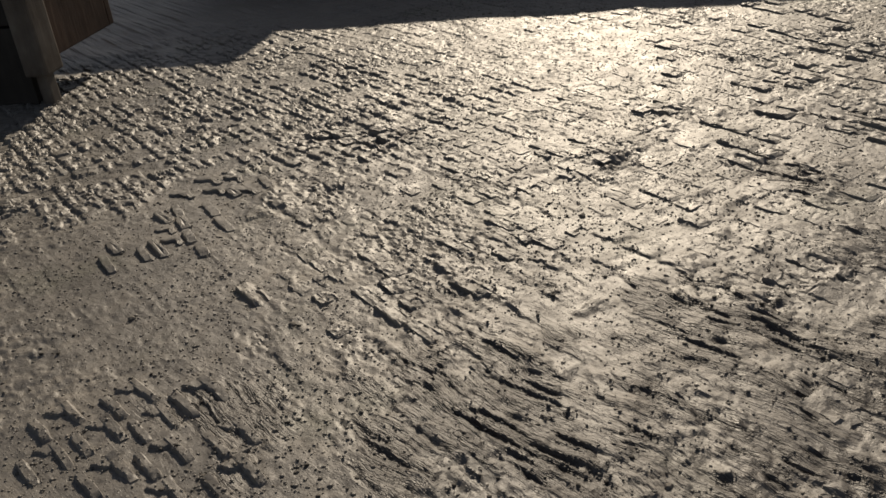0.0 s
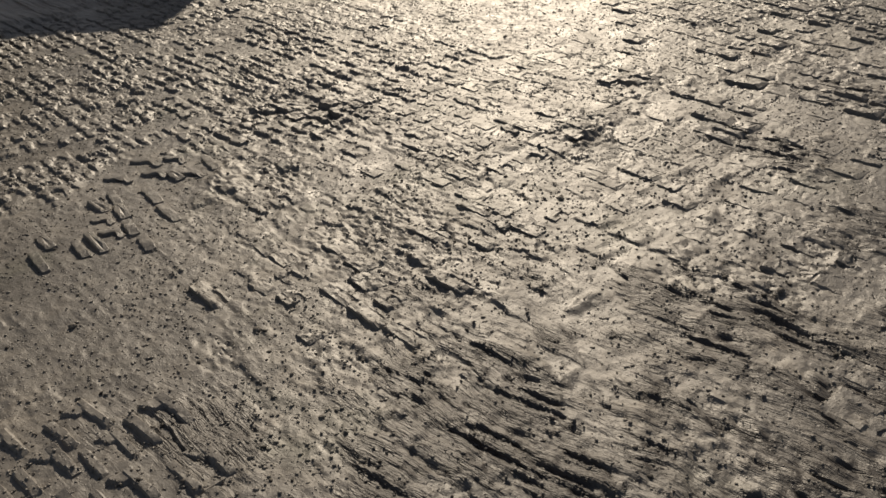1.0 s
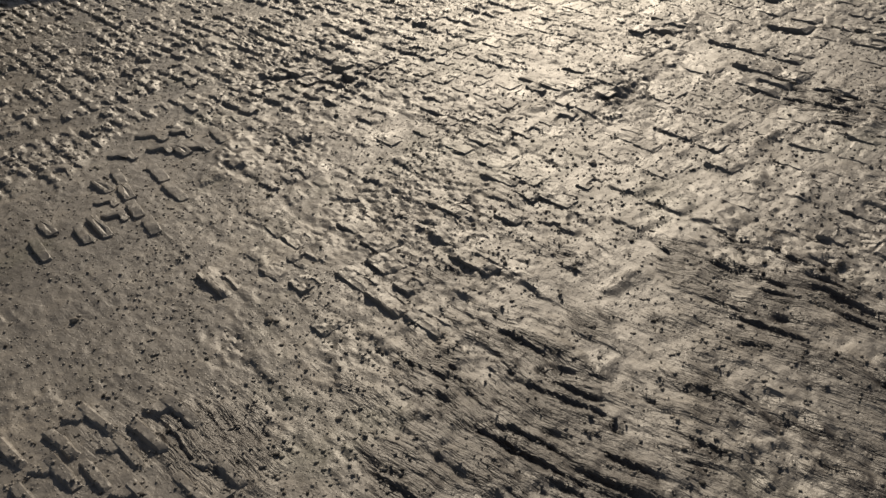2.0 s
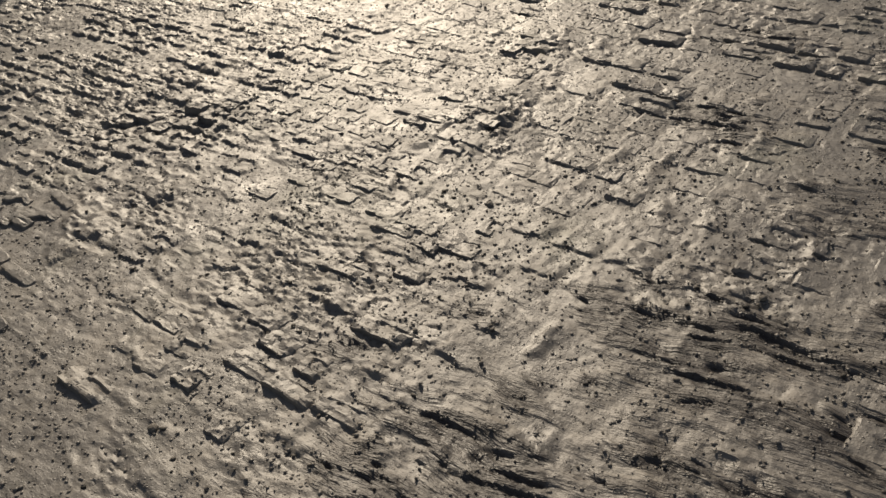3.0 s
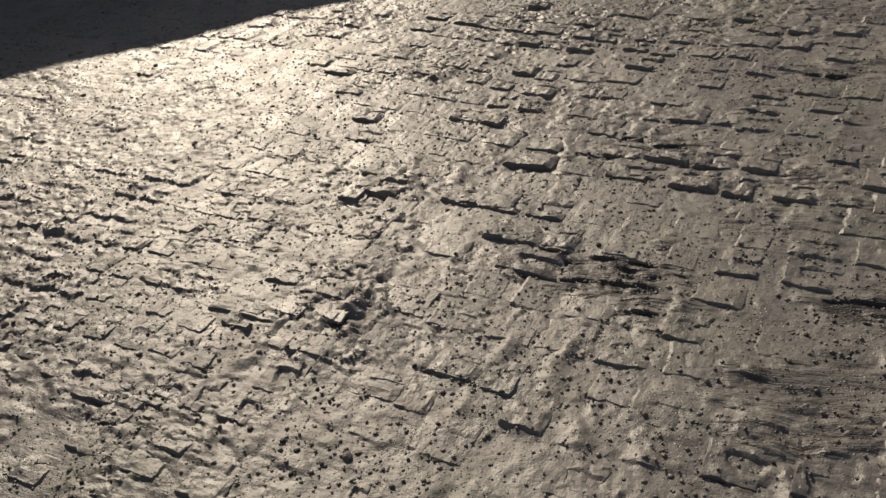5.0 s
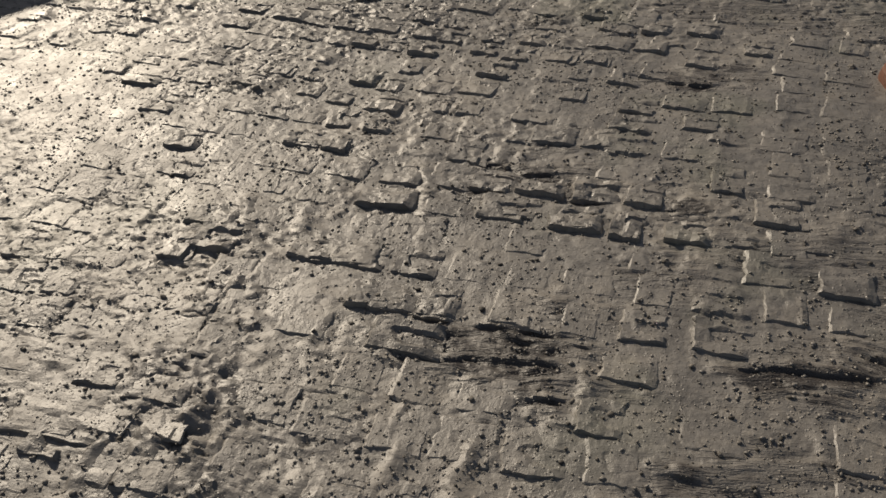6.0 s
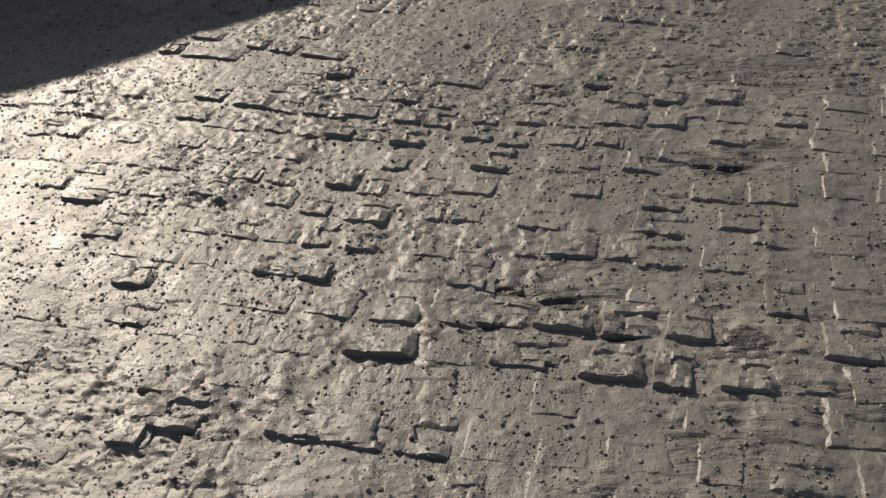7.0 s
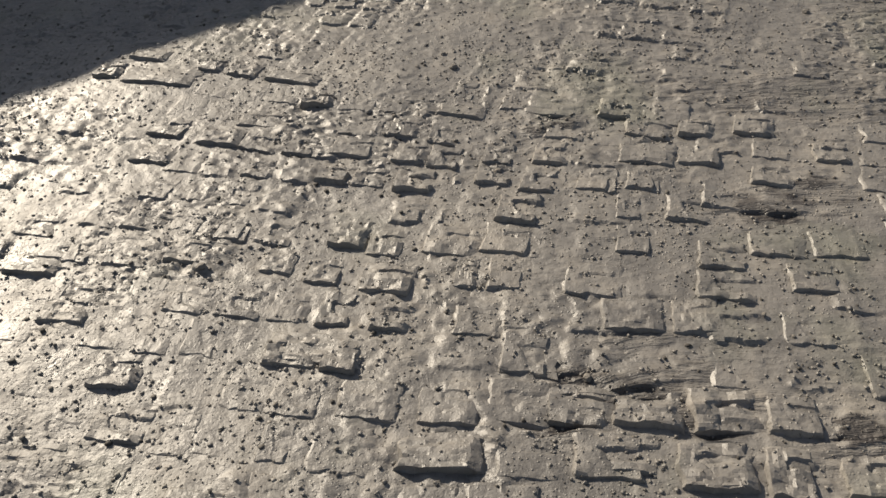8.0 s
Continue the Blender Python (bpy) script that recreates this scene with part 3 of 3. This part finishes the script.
def ground_tilt(x, y):
    """Height of the ground round a place and the turn that lays a thing flat on it."""
    e = 0.018
    sx, sy = (height(x + e, y) - height(x - e, y)) / (2 * e), (height(x, y + e) - height(x, y - e)) / (2 * e)
    up = Vector((-max(-0.12, min(0.12, sx)), -max(-0.12, min(0.12, sy)), 1)).normalized()
    z = sum(height(x + dx, y + dy) for dx in (-0.014, 0, 0.014) for dy in (-0.014, 0, 0.014)) / 9
    return z, Vector((0, 0, 1)).rotation_difference(up).to_matrix().to_4x4()


TOP_Z = GZ.copy()                                  # the ground with the blocks on it, for what lies on top


def stamp(ob, root):
    """Raises TOP_Z to the top of a block."""
    co = np.empty(len(ob.data.vertices) * 3, np.float32)
    ob.data.vertices.foreach_get("co", co)
    m = np.array(ob.matrix_basis)
    w = co.reshape(-1, 3) @ m[:3, :3].T + m[:3, 3] + np.array(root.location)
    np.maximum.at(TOP_Z, (np.clip(np.searchsorted(XS, w[:, 0]), 0, len(XS) - 1), np.clip(np.searchsorted(YS, w[:, 1]), 0, len(YS) - 1)), w[:, 2])


def set_block(root, mesh, u, v, a, b, rise, r):
    """One block of mud with its middle at u, v; a and b are its half sizes along and across the track."""
    x, y, turn = from_track(u, v)
    z, flat = ground_tilt(x, y)
    ob = new("mud_block", mesh)
    ob.parent = root
    ob.matrix_basis = Matrix.Translation(Vector((x, y, z)) - root.location) @ flat @ Matrix.Rotation(turn + 0.10 * (r.random() - 0.5), 4, "Z") @ Matrix.Diagonal((a, b, rise, 1))
    stamp(ob, root)


def track_root(label, u, v):
    root = tagged(new("tyre_track"), label, "tyre track", "tyre tracks in the mud")
    x, y, _ = from_track(u, v)
    root.location = (x, y, height(x, y))
    return root


def regular_track(label, v0, v1, hooks):
    """The evenly spaced lower lugs of one wheel."""
    root = track_root(label, 0.15, (v0 + v1) / 2)
    for (i, j), (u, v, a, b, rise) in CELL_BLOCKS.items():
        if v0 <= v < v1:
            r = random.Random(i * 131 + j)
            set_block(root, r.choice(HOOKS if r.random() < hooks else BLOCKS), u + r.uniform(-0.003, 0.003), v + r.uniform(-0.004, 0.004), a * r.uniform(0.85, 1.05), b * r.uniform(0.72, 1.08), rise, r)


def pressed_track(label, lugs, deep):
    """Lugs that one wheel pressed deepest; deep is a lug's size along the track."""
    root = track_root(label, lugs[0][0], lugs[0][1])
    for k, (u, left, length, mm, hook) in enumerate(lugs):
        r = random.Random(round(u * 7919) + k)
        a = deep * r.uniform(0.44, 0.54)
        set_block(root, r.choice(HOOKS if hook else BLOCKS), u + a, left - length / 2, a, length * 0.52, mm * (0.00160 if u > -0.12 else 0.00130), r)


regular_track("worn tyre track of low hooked mud blocks", -0.42, LANE, 0.7)
regular_track("worn tyre track of low pressed blocks in sunlit mud", LANE, 0.46, 0.6)
pressed_track("deep tyre track of large rectangular mud blocks with dark edges", RIGHT_LANE, 0.041)
pressed_track("deep tyre track of small square mud blocks", LEFT_LANE, 0.037)
pressed_track("tyre track of long low blocks in grey mud", AHEAD, 0.041)
pressed_track("deep tyre track of narrow blocks beside the shade", FAR_SIDE, 0.036)
pressed_track("tyre track of bars and hooks in glossy mud", MIDDLE, 0.032)
pressed_track("rough tyre track of thick bars in damp mud", NEAR_SIDE, 0.028)
pressed_track("tyre track of dark torn bars", DARK_SIDE, 0.036)


def deep_lugs():
    """A short run of tall lugs, deeper pressed than the rest."""
    root = tagged(new("tyre_track"), "short run of tall dark lugs pressed deep in the mud", "tyre track", "tyre tracks in the mud")
    root.location = (LUMP_X, LUMP_Y, height(LUMP_X, LUMP_Y))
    r = random.Random(5)
    for k in range(6):
        for row in range(2):
            along, across = (k - 2.5) * 0.038 + 0.012 * row, (row - 0.5) * 0.042
            x, y = LUMP_X + along * LUMP_C - across * LUMP_S, LUMP_Y + along * LUMP_S + across * LUMP_C
            ob = new("mud_block", r.choice(HOOKS if r.random() < 0.6 else BLOCKS))
            ob.parent = root
            ob.matrix_basis = Matrix.Translation(Vector((x, y, height(x, y))) - root.location) @ Matrix.Rotation(r.uniform(-0.1, 0.2), 4, "Z") @ Matrix.Diagonal((0.017, 0.019, 0.0042 + 0.002 * r.random(), 1))


deep_lugs()


def bar_mesh(seed, bent):
    """A thick flat-topped bar of mud, 2 long in y; a bent one curves like a bow."""
    r = random.Random(seed)
    wide = 0.0060 if not bent else 0.0042
    deep = 0.016 if bent else 0.0
    edge = [(-wide, -0.96), (-wide, -0.5), (-wide, 0.0), (-wide, 0.5), (-wide, 0.96), (-wide * 0.4, 1.0), (wide * 0.4, 1.0),
            (wide, 0.96), (wide, 0.5), (wide, 0.0), (wide, -0.5), (wide, -0.96), (wide * 0.4, -1.0), (-wide * 0.4, -1.0)]
    ring = []
    for (x0, y0), (x1, y1) in zip(edge, edge[1:] + edge[:1]):
        n = 3 if abs(y1 - y0) > 0.3 else 1
        ring += [(x0 + (x1 - x0) * k / n, y0 + (y1 - y0) * k / n) for k in range(n)]
    ring = [Vector((x + deep * max(0.0, 0.6 - abs(y + 0.1)) + r.uniform(-0.0009, 0.0009), y + r.uniform(-0.03, 0.03), 0)) for x, y in ring]
    bm = bmesh.new()
    loops = []
    for out, z in ((0.0050, -1.4), (0.0012, -0.1), (0.0004, 0.75), (-0.0008, 0.98), (-0.0030, 1.0)):
        loop = []
        for p in ring:
            way = 1 if p.x - deep * max(0.0, 0.6 - abs(p.y + 0.1)) > 0 else -1
            lift = (1 + 0.22 * noise.noise(Vector((p.x * 90, p.y * 2.5, seed)))) * (0.45 + 0.55 * min(1.0, (p.y + 1.0) / 0.45))
            loop.append(bm.verts.new((p.x + way * out, p.y * (1 + out * 18), z * (lift if z > 0 else 1))))
        loops.append(loop)
    n = len(ring)
    for low, top in zip(loops, loops[1:]):
        for k in range(n):
            bm.faces.new((low[k], top[k], top[(k + 1) % n], low[(k + 1) % n]))
    bmesh.ops.triangulate(bm, faces=[bm.faces.new(loops[-1])])
    bmesh.ops.recalc_face_normals(bm, faces=list(bm.faces))
    me = bpy.data.meshes.new("mud_block")
    bm.to_mesh(me)
    bm.free()
    me.polygons.foreach_set("use_smooth", np.ones(len(me.polygons), bool))
    me.set_sharp_from_angle(angle=radians(40))
    me.materials.append(MUD)
    return me


BARS = [bar_mesh(70 + k, False) for k in range(6)]
BOWS = [bar_mesh(80 + k, True) for k in range(6)]
# thick bars and bows of a hooked track: x, y, turn in degrees, length
FAR_BARS = [(0.258, 1.222, 89, 0.043), (0.283, 1.168, 86, 0.046), (0.305, 1.171, 88, 0.062), (0.233, 1.177, 86, 0.060), (0.353, 1.174, 81, 0.047),
            (0.350, 1.119, 81, 0.043), (0.409, 1.176, 86, 0.061), (0.418, 1.246, 83, 0.062), (0.377, 1.282, 81, 0.045), (0.351, 1.274, 94, 0.046),
            (0.471, 1.277, 92, 0.030), (0.527, 1.273, 81, 0.052), (0.365, 1.228, 81, 0.043), (0.335, 1.223, 118, 0.036), (0.495, 1.329, 109, 0.042),
            (0.489, 1.265, 114, 0.046), (0.451, 1.308, 118, 0.044), (0.405, 1.333, 118, 0.048), (0.328, 1.177, 118, 0.040), (0.460, 1.357, 111, 0.060)]


def hooked_track(label, bars, rise):
    root = tagged(new("tyre_track"), label, "tyre track", "tyre tracks in the mud")
    root.location = (bars[0][0], bars[0][1], height(bars[0][0], bars[0][1]))
    for k, (x, y, turn, length) in enumerate(bars):
        r = random.Random(900 + k)
        z, flat = ground_tilt(x, y)
        ob = new("mud_block", r.choice(BOWS if turn > 104 else BARS))
        ob.parent = root
        high = rise * r.uniform(0.8, 1.2) * (0.8 if turn > 104 else 1.0)
        ob.matrix_basis = Matrix.Translation(Vector((x, y, z)) - root.location) @ flat @ Matrix.Rotation(radians(turn - 90), 4, "Z") @ Matrix.Diagonal((r.uniform(0.85, 1.15), length / 2, high, 1))
    return root


hooked_track("patch of thick hooked bars beside bare smooth mud", FAR_BARS, 0.0054)


def horseshoe_mesh(seed):
    """A lug of two thick bars joined at one end by a bridge, 2 x 2 wide and 1 high before scaling."""
    r = np.random.default_rng(seed)
    fr = np.linspace(-1.12, 1.12, 31)
    lu, lv = np.meshgrid(fr, fr, indexing="ij")
    ox = 3.0 * seed
    wu, wv = lu + 0.055 * fbm(lu + ox, lv, 0.7, 240, 3, 0.6), lv + 0.05 * fbm(lu + ox, lv, 0.7, 250, 3, 0.6)
    soft, near, far = 0.055, r.uniform(0.40, 0.48), r.uniform(0.40, 0.50)
    def slab(c, half_u, lo, hi):
        return smooth(soft, -soft, np.maximum(np.abs(wu - c) - half_u, np.maximum(lo - wv, wv - hi)))
    bow = 0.55 - 0.7 * np.clip(wv - 0.35, 0, 1)
    z = np.maximum(slab(-1 + near / 2, near / 2, -0.95, 0.85), slab(1 - far / 2, far / 2, -r.uniform(0.9, 1.15), 1.0))
    z = np.maximum(z, 0.8 * smooth(soft, -soft, np.maximum(bow - 0.32 - wu, np.maximum(0.35 - wv, wv - 1.0))) * smooth(1.05, 0.95, wu))
    z = z * (0.9 + 0.2 * r.random() + 0.10 * fbm(lu + ox, lv, 0.5, 260, 3, 0.6)) * (0.5 + 0.5 * smooth(-1.0, -0.6, wv)) * 1.35 - 0.42
    rim = np.maximum(np.abs(lu), np.abs(lv)) > 1.11
    z = np.where(rim, -1.3, z)
    n = len(fr)
    k = np.arange(n * n).reshape(n, n)
    quads = np.stack([k[:-1, :-1], k[1:, :-1], k[1:, 1:], k[:-1, 1:]], -1).reshape(-1, 4)
    me = bpy.data.meshes.new("mud_block")
    me.from_pydata(np.stack([lu, lv, z], -1).reshape(-1, 3).tolist(), [], quads.tolist())
    me.polygons.foreach_set("use_smooth", np.ones(len(me.polygons), bool))
    me.set_sharp_from_angle(angle=radians(38))
    me.materials.append(MUD)
    return me


HORSESHOES = [horseshoe_mesh(300 + k) for k in range(5)]
# middle of each horseshoe lug beside the camera's start: x, y, turn in degrees
SHOES = [(0.209, 0.793, 6), (0.150, 0.842, 8), (0.104, 0.803, 5), (0.156, 0.783, 2), (0.143, 0.722, 4), (0.206, 0.706, 2), (0.078, 0.860, 6), (0.090, 0.735, 6),
         (0.050, 0.800, 4), (0.118, 0.662, 3), (0.182, 0.645, 2)]


def horseshoe_track():
    root = tagged(new("tyre_track"), "short tyre track of thick hooked lugs in smooth damp mud", "tyre track", "tyre tracks in the mud")
    root.location = (SHOES[0][0], SHOES[0][1], height(SHOES[0][0], SHOES[0][1]))
    for k, (x, y, turn) in enumerate(SHOES):
        r = random.Random(500 + k)
        z, flat = ground_tilt(x, y)
        ob = new("mud_block", HORSESHOES[k % len(HORSESHOES)])
        ob.parent = root
        ob.matrix_basis = Matrix.Translation(Vector((x, y, z)) - root.location) @ flat @ Matrix.Rotation(radians(turn), 4, "Z") @ Matrix.Diagonal((0.0215 * r.uniform(0.92, 1.1), 0.027 * r.uniform(0.9, 1.1), 0.0042 * r.uniform(0.8, 1.2), 1))
        stamp(ob, root)


horseshoe_track()


# ---------------------------------------------------------------- loose crumbs and clods
ICO = [(0, 0, 1)] + [(0.894 * math.cos(k * 1.2566), 0.894 * math.sin(k * 1.2566), 0.447) for k in range(5)] + \
      [(0.894 * math.cos(k * 1.2566 + 0.628), 0.894 * math.sin(k * 1.2566 + 0.628), -0.447) for k in range(5)] + [(0, 0, -1)]
ICO_F = [(0, 1 + k, 1 + (k + 1) % 5) for k in range(5)] + [(11, 6 + (k + 1) % 5, 6 + k) for k in range(5)] + \
        [(1 + k, 6 + k, 1 + (k + 1) % 5) for k in range(5)] + [(1 + (k + 1) % 5, 6 + k, 6 + (k + 1) % 5) for k in range(5)]


def scatter(count, seed, sharp):
    """Places on the mud, thick in some spots and thin in others."""
    r = np.random.default_rng(seed)
    x, y = r.uniform(0.0, 2.15, count * 6), r.uniform(0.25, 2.1, count * 6)
    keep = r.uniform(0, 1, count * 6) < 0.22 + 0.60 * smooth(-0.6, sharp, fbm(x, y, 0.09, 300 + seed % 3, 4, 0.75)) ** 2
    return x[keep][:count], y[keep][:count], r


def crumbs(name, count, seed, small, large, label, material, shape, faces, sharp=0.8):
    x, y, r = scatter(count, seed, sharp)
    n = len(x)
    size = small + (large - small) * r.uniform(0, 1, n) ** 3
    ix, iy = np.clip(np.searchsorted(XS, x), 1, len(XS) - 1), np.clip(np.searchsorted(YS, y), 1, len(YS) - 1)
    z = TOP_Z[ix, iy] + size * 0.24
    unit = np.array(shape)
    m = len(shape)
    co = unit[None] * r.uniform(0.6, 1.25, (n, m, 1)) * (size[:, None, None] * r.uniform(0.7, 1.3, (n, 1, 3)) * np.array([1, 1, 0.50]))
    t = r.uniform(0, 6.28, n)
    c, s_ = np.cos(t)[:, None], np.sin(t)[:, None]
    co = np.stack([co[..., 0] * c - co[..., 1] * s_, co[..., 0] * s_ + co[..., 1] * c, co[..., 2]], -1) + np.stack([x, y, z], -1)[:, None]
    tri = (np.array(faces)[None] + m * np.arange(n)[:, None, None]).reshape(-1, 3)
    me = bpy.data.meshes.new(name)
    me.vertices.add(n * m)
    me.vertices.foreach_set("co", co.astype(np.float32).ravel())
    me.loops.add(tri.size)
    me.loops.foreach_set("vertex_index", tri.ravel().astype(np.int32))
    me.polygons.add(len(tri))
    me.polygons.foreach_set("loop_start", np.arange(0, tri.size, 3, dtype=np.int32))
    me.update(calc_edges=True)
    me.materials.append(material)
    return tagged(new(name, me), label, "crumbs", kind="stuff")


OCTA = [(1, 0, 0), (0, 1, 0), (-1, 0, 0), (0, -1, 0), (0, 0, 1), (0, 0, -1)]
OCTA_F = [(0, 1, 4), (1, 2, 4), (2, 3, 4), (3, 0, 4), (1, 0, 5), (2, 1, 5), (3, 2, 5), (0, 3, 5)]
crumbs("mud_crumbs", 6000, 11, 0.0009, 0.0030, "small dark dried crumbs scattered over the mud", CRUMB, ICO, ICO_F, 0.9)
crumbs("mud_grit", 14000, 12, 0.0005, 0.0012, "fine grit lying on the pressed mud", CRUMB, OCTA, OCTA_F)
crumbs("mud_grains", 66000, 13, 0.0007, 0.0027, "pale grains of the same mud stuck to the ground", MUD, OCTA, OCTA_F, 0.75)


def clod_mesh(seed):
    r = random.Random(seed)
    bm = bmesh.new()
    bmesh.ops.create_icosphere(bm, subdivisions=2, radius=1.0)
    for v in bm.verts:
        k = 1 + 0.30 * noise.noise(v.co * 1.6 + Vector((seed * 3.1, 0, 0))) + 0.12 * noise.noise(v.co * 4 + Vector((0, seed, 0)))
        v.co = Vector((v.co.x * k, v.co.y * k * 0.8, v.co.z * k * 0.6))
    me = bpy.data.meshes.new("mud_clod")
    bm.to_mesh(me)
    bm.free()
    me.materials.append(CRUMB)
    return me


CLODS = [clod_mesh(k) for k in range(8)]
cx, cy, cr = scatter(150, 21, 0.8)
for k in range(len(cx)):
    size = 0.0026 + 0.0030 * cr.uniform() ** 3
    ob = tagged(new("mud_clod", CLODS[k % len(CLODS)]), "small dark clod of dried mud lying loose", "clod", "loose clods on the mud")
    ob.matrix_basis = Matrix.Translation((cx[k], cy[k], height(cx[k], cy[k]) + size * 0.15)) @ Matrix.Rotation(cr.uniform(0, 6.28), 4, "Z") @ Matrix.Scale(size, 4)


def brick_fragment(x, y, turn):
    """A broken piece of fired brick with knocked-off corners, bedded in the mud."""
    bm = bmesh.new()
    bmesh.ops.create_cube(bm, size=1.0, matrix=Matrix.Diagonal((0.085, 0.075, 0.034, 1)))
    bmesh.ops.bevel(bm, geom=list(bm.edges), offset=0.008, segments=2, affect="EDGES", profile=0.6)
    bmesh.ops.subdivide_edges(bm, edges=list(bm.edges), cuts=2, use_grid_fill=True)
    for v in bm.verts:
        v.co += v.co.normalized() * 0.0035 * noise.noise(v.co * 70)
    ob = link_mesh("brick_fragment", bm, BRICK)
    ob.matrix_world = Matrix.Translation((x, y, height(x, y) + 0.005)) @ Matrix.Rotation(turn, 4, "Z")
    return tagged(ob, "reddish-brown fired brick fragment half sunk in mud", "brick")


brick_fragment(1.585, 0.281, radians(12))
